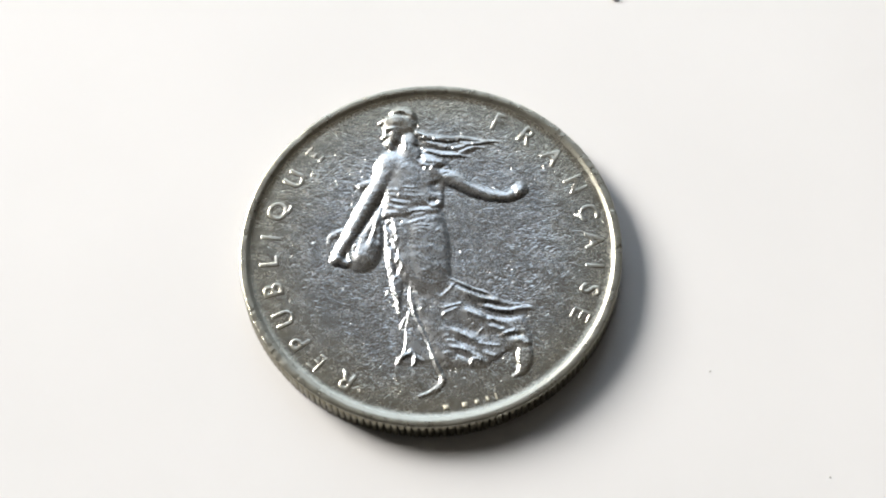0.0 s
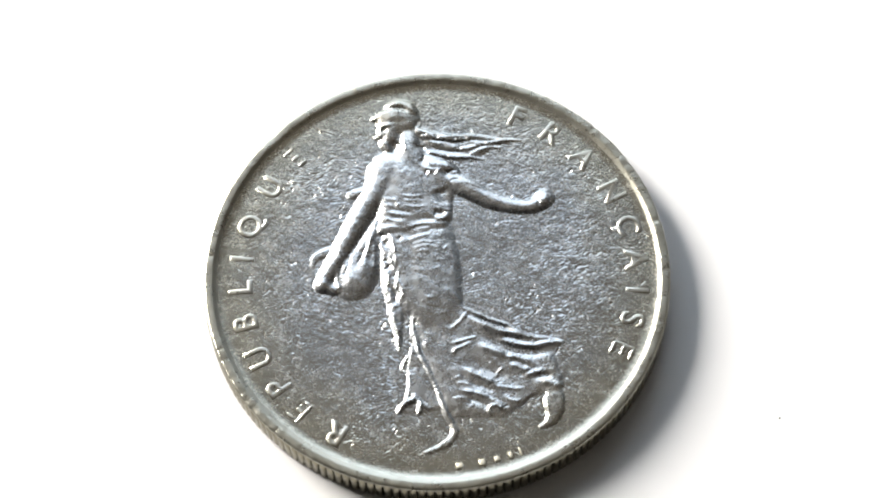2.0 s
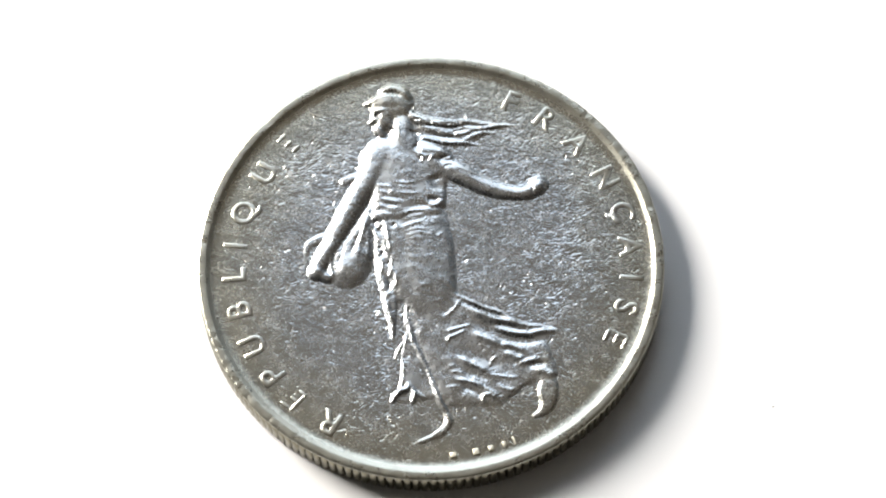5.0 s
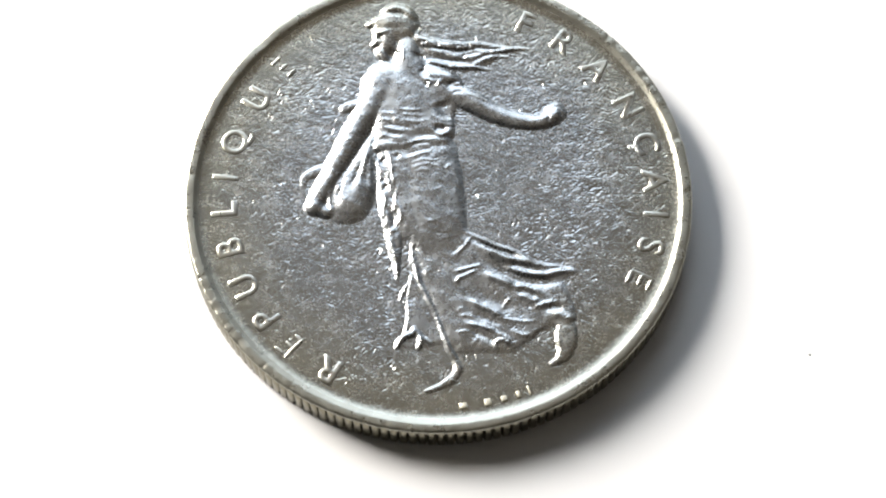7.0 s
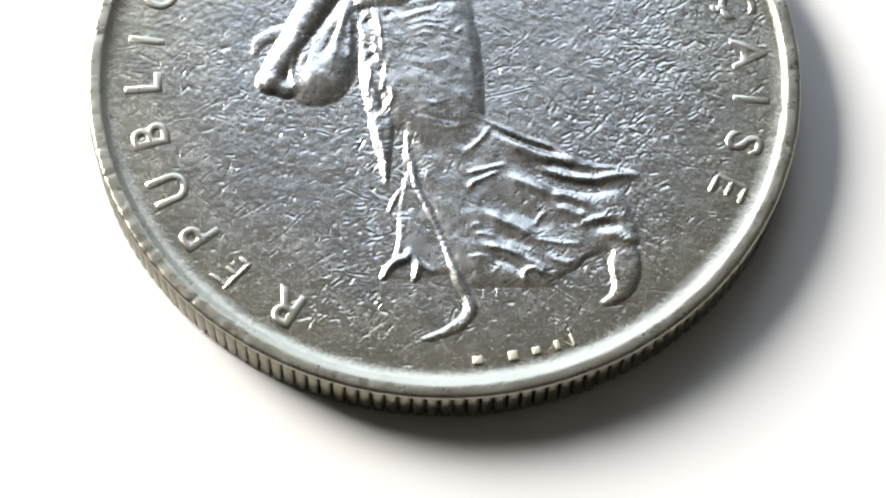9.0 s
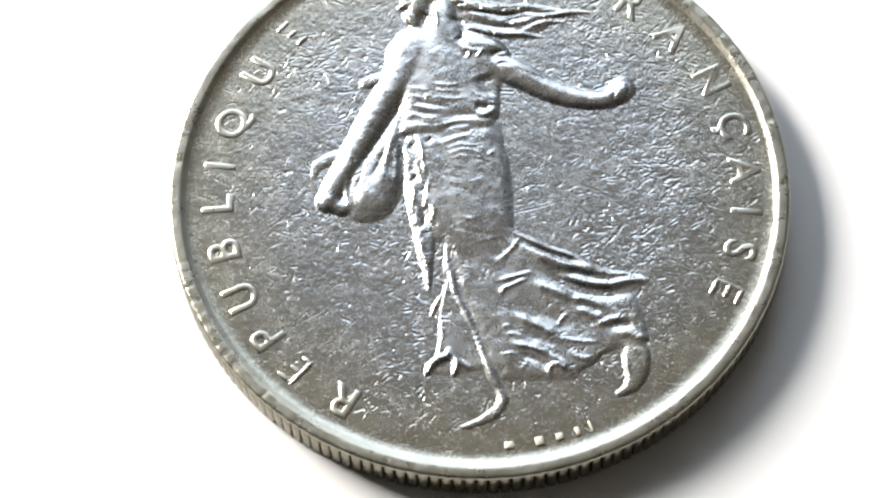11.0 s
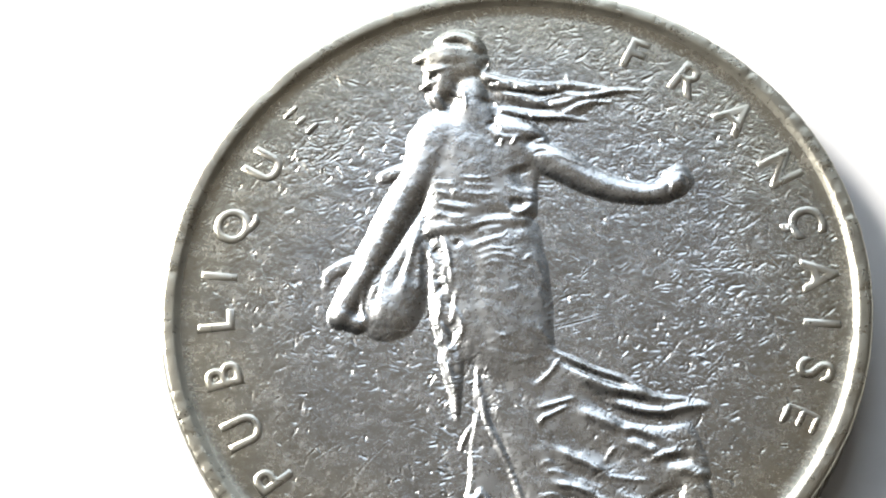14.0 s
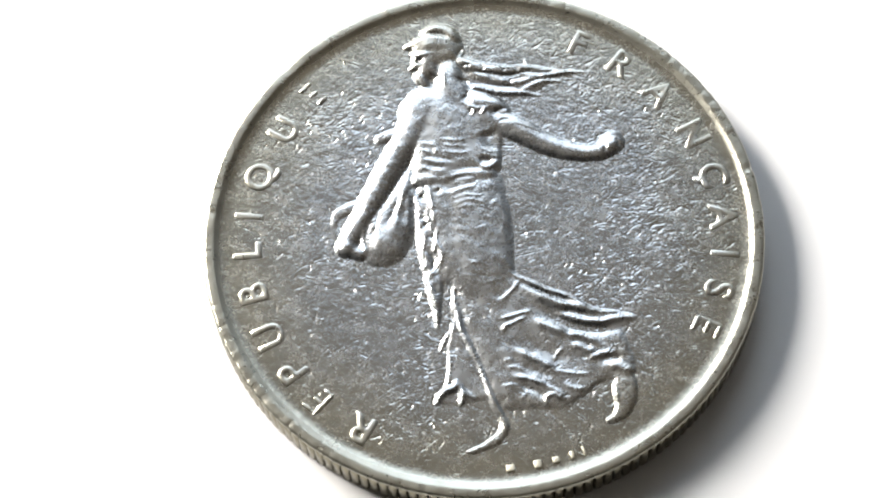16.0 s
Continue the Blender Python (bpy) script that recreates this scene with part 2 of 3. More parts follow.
class Field:
    """The struck face: its orange-peel grain, the hollow towards the rim, and the knocks that handling has left."""

    def __init__(self):
        side = np.arange(-11.75, 11.75 + STEP / 2, STEP)
        self.x, self.y = np.meshgrid(side, side, indexing="ij")
        self.rand = np.random.RandomState(11)
        self.r = np.hypot(self.x - STRUCK[0], self.y - STRUCK[1])
        self.soft = np.clip((10.9 - self.r) / 1.6, 0.0, 1.0)          # the border behind the rim is rubbed less
        white = [self.rand.normal(size=self.x.shape) for _ in range(4)]
        self.patch = blurred(white[3], 45)
        grain = 0.0013 * blurred(white[0], 1.9) + 0.0016 * blurred(white[1], 4.0) + 0.002 * blurred(white[2], 18)
        self.grain = grain * (0.45 + 0.55 * self.soft)
        self.h = self.grain.copy()

    def groove(self, x, y, angle, length, width, depth, burr, bend=0.0):
        reach = length / 2 + 3 * width
        i0, i1 = np.searchsorted(self.x[:, 0], (x - reach, x + reach))
        j0, j1 = np.searchsorted(self.y[0], (y - reach, y + reach))
        u, v = self.x[i0:i1, j0:j1] - x, self.y[i0:i1, j0:j1] - y
        c, s = math.cos(angle), math.sin(angle)
        along, across = u * c + v * s, v * c - u * s
        across = across - bend * along * along
        ends = np.clip(1.0 - (2 * along / length) ** 2, 0.0, 1.0) ** 0.7 * (0.75 + 0.5 * along / length)
        self.h[i0:i1, j0:j1] += ends * depth * (burr * np.exp(-(((across - 1.5 * width) / width) ** 2)) - np.exp(-((across / width) ** 2)))

    def knocks(self, count, lengths, widths, steep, tilt, spread):
        made = 0
        while made < count:
            x, y, roll = self.rand.uniform(-10.9, 10.9), self.rand.uniform(-10.9, 10.9), self.rand.uniform()
            i, j = int((x + 11.75) / STEP), int((y + 11.75) / STEP)
            far = math.hypot(x, y)
            # fewer where the lower border is sheltered, more in some patches
            odds = 0.50 + 0.36 * self.patch[i, j] - 0.5 * max(0.0, (far - 8.8) / 2.0) - 0.16 * max(0.0, -(x + y) / 10)
            if far > 11.0 or roll > max(odds, 0.16):
                continue
            wide = self.rand.uniform(*widths)
            self.groove(x, y, tilt + self.rand.normal() * spread, self.rand.uniform(*lengths) * (0.6 + 0.4 * self.rand.uniform()), wide,
                        wide * steep * (0.25 + 0.95 * self.rand.uniform() ** 2), self.rand.choice((0.0, 0.15, 0.4, 0.8)), self.rand.uniform(-0.3, 0.3))
            made += 1

    def line(self, width, depth, *pts):
        """One long scratch through points."""
        pts = curve_through(pts, False, 8)
        for a, b in zip(pts, pts[1:]):
            run = math.dist(a, b)
            self.groove((a[0] + b[0]) / 2, (a[1] + b[1]) / 2, math.atan2(b[1] - a[1], b[0] - a[0]), run * 2.0, width, depth, 0.7)

    def mesh(self):
        rise = np.clip((self.r - 10.95) / 0.62, 0.0, None)
        z = self.h + 0.105 * rise ** 2.1
        return sheet("field", self.x, self.y, z, self.r < 11.66, METAL)


def curve_through(pts, closed, steps=5):
    """Points along a smooth curve through the given ones."""
    p = [np.array(q, float) for q in pts]
    if len(p) < 3:
        return [tuple(q) for q in p]
    ends = (p[-1:], p[:2]) if closed else ([2 * p[0] - p[1]], [2 * p[-1] - p[-2]])
    p = ends[0] + p + ends[1]
    out = []
    for a, b, c, d in zip(p, p[1:], p[2:], p[3:]):
        for t in np.arange(steps) / steps:
            out.append(0.5 * (2 * b + (c - a) * t + (2 * a - 5 * b + 4 * c - d) * t * t + (3 * b - a - 3 * c + d) * t ** 3))
    if not closed:
        out.append(p[-2])
    out = [np.r_[q[:2], np.maximum(q[2:], 0.01)] for q in out]
    return [tuple(q) for q in out]


class Relief:
    """A height map in millimetres over the coin's face, built up from limbs, pads and folds."""

    def __init__(self, x0, x1, y0, y1, step):
        self.x, self.y = np.meshgrid(np.arange(x0, x1, step), np.arange(y0, y1, step), indexing="ij")
        self.h = np.zeros_like(self.x)

    def near(self, a, b, pad):
        i = slice(max(0, np.searchsorted(self.x[:, 0], min(a[0], b[0]) - pad)), np.searchsorted(self.x[:, 0], max(a[0], b[0]) + pad))
        j = slice(max(0, np.searchsorted(self.y[0], min(a[1], b[1]) - pad)), np.searchsorted(self.y[0], max(a[1], b[1]) + pad))
        return i, j

    @staticmethod
    def along(x, y, a, b):
        dx, dy = b[0] - a[0], b[1] - a[1]
        t = np.clip(((x - a[0]) * dx + (y - a[1]) * dy) / (dx * dx + dy * dy + 1e-9), 0, 1)
        return t, np.hypot(x - a[0] - t * dx, y - a[1] - t * dy)

    def union(self, where, h, k=0.16):
        old = self.h[where]
        soft = np.maximum(k - np.abs(old - h), 0) ** 2 / (4 * k) * (np.minimum(old, h) > 0.02)
        self.h[where] = np.maximum(old, h) + soft

    def limb(self, *pts):
        """A rounded ridge through points (x, y, half width, height)."""
        pts = curve_through(pts, False)
        for a, b in zip(pts, pts[1:]):
            where = self.near(a, b, max(a[2], b[2]))
            t, d = self.along(self.x[where], self.y[where], a, b)
            r, top = a[2] + t * (b[2] - a[2]), a[3] + t * (b[3] - a[3])
            self.union(where, top * np.clip(1 - (d / r) ** 2, 0, 1) ** 0.85, 0.16)

    def window(self, pts, pad):
        return self.near((min(q[0] for q in pts), min(q[1] for q in pts)), (max(q[0] for q in pts), max(q[1] for q in pts)), pad)

    def pad(self, height, edge, *poly):
        """A flat area with rounded borders."""
        poly = curve_through(poly, True)
        where = self.window(poly, 0.1)
        x, y = self.x[where], self.y[where]
        inside, far = np.zeros(x.shape, bool), np.full(x.shape, 99.0)
        for a, b in zip(poly, poly[1:] + poly[:1]):
            if a[1] != b[1]:
                inside ^= ((a[1] > y) != (b[1] > y)) & (x < (b[0] - a[0]) * (y - a[1]) / (b[1] - a[1]) + a[0])
            far = np.minimum(far, self.along(x, y, a, b)[1])
        s = np.where(inside, np.clip(far / edge, 0, 1), 0)
        self.union(where, height * (1 - (1 - s) ** 2) ** 0.85)

    def fold(self, width, height, *pts):
        """A crease or hollow drawn on what is already raised."""
        pts = curve_through(pts, False)
        where = self.window(pts, 3 * width)
        x, y = self.x[where], self.y[where]
        d, share = np.full(x.shape, 99.0), np.zeros(x.shape)
        steps = [math.dist(a, b) for a, b in zip(pts, pts[1:])]
        run, whole = 0.0, sum(steps)
        for a, b, step in zip(pts, pts[1:], steps):
            t, near = self.along(x, y, a, b)
            share = np.where(near < d, (run + t * step) / whole, share)
            d, run = np.minimum(d, near), run + step
        taper = np.clip(4 * np.minimum(share, 1 - share) + 0.15, 0, 1)
        self.h[where] += height * taper * np.exp(-((d / width) ** 2)) * np.clip(self.h[where] / 0.06, 0, 1)

    def smooth(self, times):
        for _ in range(times):
            for axis in (0, 1):
                self.h = 0.5 * self.h + 0.25 * (np.roll(self.h, 1, axis) + np.roll(self.h, -1, axis))

    def mesh(self, name, mat, grain):
        """The relief with the field's own grain and knocks carried over it."""
        keep = self.h > 0.002
        grown = keep.copy()
        for axis in (0, 1):
            for s in (1, -1):
                grown |= np.roll(keep, s, axis)
        return sheet(name, self.x, self.y, np.where(keep, self.h - 0.006, -0.02) + grain, grown, mat)


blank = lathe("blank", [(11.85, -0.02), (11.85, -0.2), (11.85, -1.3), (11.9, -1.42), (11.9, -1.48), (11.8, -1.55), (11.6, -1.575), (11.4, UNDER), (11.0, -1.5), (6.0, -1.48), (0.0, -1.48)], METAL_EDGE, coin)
nicked = [(random.uniform(0, 6.283), random.uniform(0.004, 0.02), random.uniform(0.003, 0.014)) for _ in range(120)] + [(2.40, 0.03, 0.03), (0.80, 0.012, 0.02), (1.95, 0.01, -0.04)]
rim = lathe("rim", [(11.40, 0.055), (11.46, 0.074), (11.52, 0.096), (11.56, 0.115), (11.60, 0.132), (11.64, 0.145), (11.68, 0.152), (11.76, 0.156), (11.83, 0.157), (11.90, 0.156), (11.96, 0.152), (12.00, 0.142),
                    (12.04, 0.118), (12.07, 0.07), (12.08, 0.03), (12.06, 0.008), (12.00, -0.005), (11.88, -0.01)], METAL_RIM, coin, 0.010, nicked, 1440)

face = Field()
face.knocks(3000, (0.18, 0.55), (0.026, 0.044), 0.62, 0.75, 0.9)
face.knocks(1100, (0.10, 0.20), (0.032, 0.05), 0.48, 0.6, 1.6)
face.knocks(260, (0.7, 1.5), (0.024, 0.032), 0.42, 0.85, 0.35)
face.knocks(150, (0.6, 1.4), (0.024, 0.032), 0.42, -0.25, 0.3)
face.knocks(200, (0.9, 2.0), (0.022, 0.028), 0.30, 0.9, 0.5)
# long scratches
face.line(0.028, 0.009, (5.95, 1.07), (7.25, 1.07), (8.20, 0.71))
face.line(0.030, 0.010, (1.23, -1.09), (2.03, -0.89), (2.78, -0.66))
face.line(0.028, 0.008, (-5.48, 6.26), (-4.59, 6.30), (-3.78, 5.96))
face.line(0.028, 0.007, (-5.85, 5.85), (-4.80, 5.61))
face.line(0.028, 0.008, (-5.35, -6.37), (-4.75, -5.66), (-4.25, -5.16))
face.line(0.028, 0.007, (2.03, 0.15), (2.26, 0.96), (2.66, 1.39))
face.mesh()

# the figure
R_X0, R_Y0 = -8.0, -11.0
r = Relief(R_X0, 8.6, R_Y0, 11.2, STEP)
# torso: a broad back with steep shoulders
r.pad(0.40, 0.72, (-3.92, 5.92), (-3.53, 6.74), (-2.76, 7.12), (-1.81, 7.22), (-0.56, 7.15), (0.42, 6.57), (0.80, 5.38), (0.70, 3.77), (0.50, 2.97), (-1.20, 2.77), (-3.07, 2.63), (-3.40, 4.10), (-3.55, 5.11))
r.limb((-1.95, 6.00, 1.30, 0.45), (-1.75, 4.77, 1.35, 0.46), (-1.70, 3.27, 1.30, 0.44))
# head and neck
r.limb((-1.70, 8.20, 0.56, 0.36), (-1.66, 7.40, 0.66, 0.38), (-1.55, 6.70, 1.00, 0.38))
r.limb((-2.55, 8.98, 0.78, 0.42), (-1.85, 9.05, 0.86, 0.46))
r.limb((-2.72, 8.55, 0.66, 0.42), (-2.58, 7.95, 0.58, 0.36))
r.limb((-3.08, 9.02, 0.34, 0.30), (-2.80, 8.86, 0.46, 0.40))
r.limb((-3.20, 9.22, 0.30, 0.26), (-2.60, 9.34, 0.50, 0.44), (-1.90, 9.36, 0.60, 0.47))
r.limb((-3.05, 8.34, 0.24, 0.34), (-3.36, 8.16, 0.13, 0.20))
r.limb((-3.02, 7.82, 0.22, 0.24), (-2.85, 7.60, 0.30, 0.26), (-2.72, 7.40, 0.25, 0.20))
r.limb((-3.66, 9.24, 0.13, 0.06), (-3.17, 9.42, 0.28, 0.28), (-2.57, 9.62, 0.40, 0.44), (-1.90, 9.62, 0.44, 0.46))
r.limb((-2.72, 10.02, 0.26, 0.32), (-2.30, 10.16, 0.34, 0.38), (-1.80, 10.02, 0.36, 0.40), (-1.46, 9.66, 0.32, 0.36))
# streaming hair: uneven locks
r.pad(0.10, 0.30, (-1.12, 8.57), (0.50, 8.33), (1.87, 8.26), (2.70, 8.02), (2.60, 7.30), (1.60, 6.75), (0.42, 6.81), (-0.92, 7.12))
r.limb((-1.20, 8.52, 0.26, 0.32), (-0.54, 8.22, 0.36, 0.33), (0.46, 8.04, 0.34, 0.30), (1.20, 8.06, 0.26, 0.24), (1.75, 8.18, 0.20, 0.22), (2.56, 8.08, 0.13, 0.12), (3.20, 8.05, 0.09, 0.03))
r.limb((1.45, 7.90, 0.10, 0.08), (2.20, 7.74, 0.15, 0.20), (2.90, 7.84, 0.15, 0.20), (3.60, 7.96, 0.12, 0.14), (4.45, 7.95, 0.08, 0.03))
r.limb((-0.60, 7.86, 0.26, 0.20), (0.20, 7.66, 0.22, 0.20), (0.90, 7.46, 0.16, 0.16), (1.50, 7.46, 0.16, 0.18), (2.15, 7.70, 0.12, 0.14))
r.limb((-0.55, 7.20, 0.14, 0.26), (0.20, 7.00, 0.16, 0.26), (0.80, 6.92, 0.13, 0.22), (1.50, 6.92, 0.11, 0.15), (2.45, 6.78, 0.08, 0.03))
r.limb((1.55, 7.00, 0.10, 0.08), (2.10, 7.34, 0.14, 0.18), (2.70, 7.52, 0.11, 0.10), (3.30, 7.50, 0.08, 0.03))
r.limb((1.70, 8.62, 0.06, 0.08), (1.78, 8.30, 0.08, 0.16))
# skirt over the hips
r.pad(0.38, 1.15, (-3.00, 2.80), (-1.20, 2.92), (0.50, 3.00), (0.92, 1.78), (1.16, 0.47), (1.26, -1.00), (1.24, -1.90), (0.80, -2.70), (0.10, -3.00), (-0.86, -2.90), (-1.80, -2.32), (-2.60, -0.83), (-2.95, 1.12))
r.limb((-0.85, 2.17, 1.25, 0.40), (-0.62, 0.47, 1.25, 0.41), (-0.50, -1.23, 1.15, 0.36), (-0.25, -2.35, 0.95, 0.18))
# lower skirt
r.pad(0.13, 0.50, (-1.38, -1.80), (0.02, -1.47), (1.35, -1.79), (1.70, -3.70), (2.06, -6.19), (0.99, -7.60), (0.47, -7.70), (-0.10, -6.30), (-0.86, -4.40))
r.pad(0.14, 0.55, (0.02, -1.15), (1.10, -1.72), (2.59, -2.46), (3.60, -2.82), (4.60, -3.42), (5.76, -3.60), (6.46, -3.88), (5.90, -4.40), (6.10, -5.25), (6.40, -6.30), (5.86, -6.62), (5.10, -6.82), (4.72, -7.25), (4.35, -7.72), (3.51, -8.02), (2.59, -8.12), (1.68, -8.08), (0.75, -8.02), (0.22, -6.90), (-0.40, -5.20), (-0.60, -3.40))
# front leg, foot and the cloth before it
r.pad(0.09, 0.30, (-1.46, -2.51), (-1.15, -3.05), (-0.60, -5.00), (0.20, -7.40), (-0.32, -7.75), (-1.05, -7.90), (-1.78, -7.85), (-1.96, -7.70), (-1.60, -7.08), (-1.46, -5.95))
r.limb((-1.36, -2.60, 0.09, 0.07), (-1.30, -3.10, 0.10, 0.08), (-1.15, -3.71, 0.11, 0.09), (-0.99, -4.44, 0.11, 0.14), (-0.66, -5.16, 0.12, 0.17), (-0.27, -5.97, 0.11, 0.14), (0.11, -6.98, 0.12, 0.16), (0.42, -7.80, 0.16, 0.17), (0.74, -8.45, 0.16, 0.07), (0.86, -8.86, 0.21, 0.08), (0.62, -9.32, 0.23, 0.07), (0.14, -9.66, 0.19, 0.05), (-0.40, -9.90, 0.14, 0.04), (-0.76, -9.98, 0.09, 0.02))
r.limb((-2.00, -7.85, 0.10, 0.12), (-1.84, -7.52, 0.15, 0.26), (-1.58, -7.26, 0.17, 0.28), (-1.25, -7.12, 0.15, 0.26), (-1.19, -6.84, 0.09, 0.10))
r.limb((-1.20, -6.80, 0.09, 0.10), (-0.92, -7.26, 0.13, 0.26), (-0.88, -7.56, 0.13, 0.28), (-1.00, -7.92, 0.10, 0.10))
r.limb((-0.85, -7.30, 0.11, 0.16), (-0.62, -7.46, 0.10, 0.20), (-0.35, -7.62, 0.08, 0.06))
r.limb((-1.22, -3.86, 0.08, 0.016), (-1.36, -4.60, 0.10, 0.042), (-1.46, -5.37, 0.11, 0.047), (-1.44, -6.19, 0.12, 0.053), (-1.50, -6.80, 0.12, 0.047), (-1.60, -7.10, 0.12, 0.042))
r.limb((-1.50, -4.60, 0.06, 0.05), (-1.72, -5.05, 0.07, 0.10), (-1.85, -5.50, 0.06, 0.05))
# back foot
r.limb((5.75, -6.51, 0.40, 0.06), (5.90, -6.90, 0.46, 0.10), (5.92, -7.53, 0.44, 0.12), (5.78, -8.05, 0.34, 0.11), (5.45, -8.42, 0.20, 0.09), (5.10, -8.60, 0.12, 0.03))
r.limb((5.44, -6.90, 0.10, 0.06), (5.52, -7.40, 0.14, 0.14), (5.60, -7.85, 0.12, 0.12))
# waist and hanging cloth
r.limb((-2.95, 2.57, 0.39, 0.36), (-1.79, 2.77, 0.56, 0.42), (0.14, 2.90, 0.39, 0.34))
r.pad(0.24, 0.33, (-3.00, 2.23), (-2.30, 2.30), (-1.99, 1.44), (-1.88, -0.19), (-1.76, -1.80), (-1.82, -3.23), (-1.96, -4.59), (-2.21, -3.71), (-2.55, -2.44), (-2.87, -0.84), (-3.09, 0.79))
# arm with the seed bag
r.pad(0.32, 0.78, (-3.26, 3.26), (-3.04, 1.44), (-3.12, -0.25), (-3.59, -1.22), (-4.36, -1.55), (-5.17, -1.29), (-5.49, -0.39), (-5.18, 0.65), (-4.22, 1.90))
r.limb((-3.90, 0.33, 0.72, 0.42), (-4.28, -0.40, 0.88, 0.52))
r.limb((-6.60, 0.38, 0.20, 0.02), (-6.42, 0.92, 0.26, 0.04), (-5.82, 1.27, 0.30, 0.06), (-5.10, 1.45, 0.30, 0.10))
r.limb((-4.77, 4.57, 0.22, 0.05), (-4.36, 4.74, 0.28, 0.12), (-3.84, 4.90, 0.31, 0.18))
r.limb((-2.75, 6.47, 0.83, 0.44), (-3.47, 4.64, 0.67, 0.48), (-4.37, 2.83, 0.61, 0.47), (-5.36, 0.78, 0.50, 0.45), (-5.90, -0.39, 0.44, 0.42), (-6.00, -0.71, 0.42, 0.40))
r.limb((-6.01, -0.58, 0.42, 0.38), (-5.41, -0.97, 0.33, 0.34))
# outstretched arm
r.limb((-0.67, 6.40, 0.60, 0.44), (0.30, 6.30, 0.46, 0.42), (0.85, 5.98, 0.24, 0.26))
r.limb((-0.42, 3.40, 0.14, 0.30), (0.02, 3.16, 0.20, 0.42), (0.47, 3.46, 0.15, 0.32))
r.limb((-0.42, 3.82, 0.07, 0.34), (0.10, 3.74, 0.08, 0.36), (0.50, 3.72, 0.09, 0.28))
r.limb((0.45, 5.54, 0.42, 0.30), (0.95, 5.32, 0.60, 0.40), (1.60, 4.98, 0.60, 0.40), (2.36, 4.52, 0.54, 0.38), (3.30, 4.12, 0.48, 0.34), (4.30, 3.92, 0.42, 0.32), (5.00, 3.94, 0.40, 0.33))
r.limb((4.95, 3.98, 0.40, 0.36), (5.40, 4.22, 0.46, 0.40), (5.66, 4.42, 0.42, 0.38))
r.limb((5.25, 4.60, 0.22, 0.26), (5.55, 4.80, 0.18, 0.24), (5.80, 4.76, 0.14, 0.14))
r.smooth(5)
# folds of the flying cloth
r.fold(0.12, 0.14, (0.95, -1.80), (1.64, -2.12), (2.59, -2.57), (3.53, -2.92), (4.46, -3.55), (4.92, -3.86))
r.fold(0.11, 0.12, (4.36, -3.56), (5.02, -3.65), (5.68, -3.66))
r.fold(0.13, -0.12, (1.45, -2.24), (2.30, -2.70), (3.15, -3.02), (4.00, -3.30))
r.fold(0.24, 0.24, (1.80, -2.62), (2.45, -2.98), (3.15, -3.30), (3.80, -3.42), (4.40, -3.62), (4.70, -3.84))
r.fold(0.15, -0.14, (3.20, -3.58), (3.80, -3.66), (4.40, -3.88))
r.fold(0.14, 0.16, (3.00, -3.70), (3.90, -4.02), (4.83, -4.14), (5.40, -4.00), (5.90, -3.92), (6.42, -3.98))
r.fold(0.30, -0.15, (2.00, -3.40), (2.80, -3.84), (3.70, -4.32), (4.80, -4.50), (5.90, -4.36))
r.fold(0.18, 0.16, (2.03, -4.14), (2.50, -4.28), (2.95, -4.46), (3.50, -4.76))
r.fold(0.13, 0.12, (3.40, -4.74), (3.95, -4.72), (4.45, -4.92), (4.82, -5.17))
r.fold(0.14, -0.10, (3.60, -4.98), (4.10, -5.08), (4.55, -5.30))
r.fold(0.17, 0.13, (3.62, -5.12), (4.26, -5.38), (4.63, -5.64))
r.fold(0.11, 0.12, (4.35, -5.85), (4.90, -5.60), (5.46, -5.51))
r.fold(0.18, -0.14, (4.80, -5.86), (5.30, -5.80), (5.80, -5.70))
r.fold(0.17, 0.14, (5.20, -6.02), (5.82, -6.26), (6.28, -6.35))
r.fold(0.41, -0.09, (1.10, -4.90), (1.90, -5.10), (2.90, -5.60), (3.70, -6.10))
r.fold(0.14, 0.14, (1.30, -5.44), (1.80, -5.68), (2.41, -5.96), (2.96, -6.30))
r.fold(0.08, 0.07, (2.96, -6.34), (3.70, -6.48), (4.43, -6.52))
r.fold(0.20, -0.09, (1.50, -6.04), (2.30, -6.40), (2.90, -6.70))
r.fold(0.10, 0.13, (1.25, -6.62), (2.04, -6.78), (2.59, -7.04))
r.fold(0.08, 0.08, (2.59, -7.04), (3.00, -7.26), (3.36, -7.52))
r.fold(0.14, -0.09, (1.40, -7.02), (2.10, -7.26), (2.60, -7.60))
r.fold(0.10, 0.12, (2.68, -7.96), (2.58, -7.60), (2.90, -7.42), (3.42, -7.70))
r.fold(0.16, -0.12, (3.60, -7.80), (4.30, -7.50), (4.70, -7.10), (5.05, -6.82))
r.fold(0.11, 0.07, (3.40, -7.00), (3.90, -7.20), (4.20, -7.05))
r.fold(0.08, 0.08, (0.60, -3.20), (1.13, -2.71), (1.47, -2.16))
r.fold(0.07, 0.10, (0.66, -4.02), (1.28, -3.82), (1.90, -3.62))
r.fold(0.07, 0.10, (0.75, -4.42), (1.20, -4.18), (1.69, -3.92))
r.fold(0.08, 0.07, (0.78, -4.60), (0.86, -4.36), (1.05, -4.22))
r.fold(0.07, 0.07, (2.90, -5.92), (3.05, -5.60), (3.30, -5.30))
r.fold(0.07, 0.05, (0.80, -6.00), (1.02, -5.86), (1.20, -5.96))
r.fold(0.07, 0.05, (0.90, -6.26), (1.30, -6.20), (1.62, -6.32))
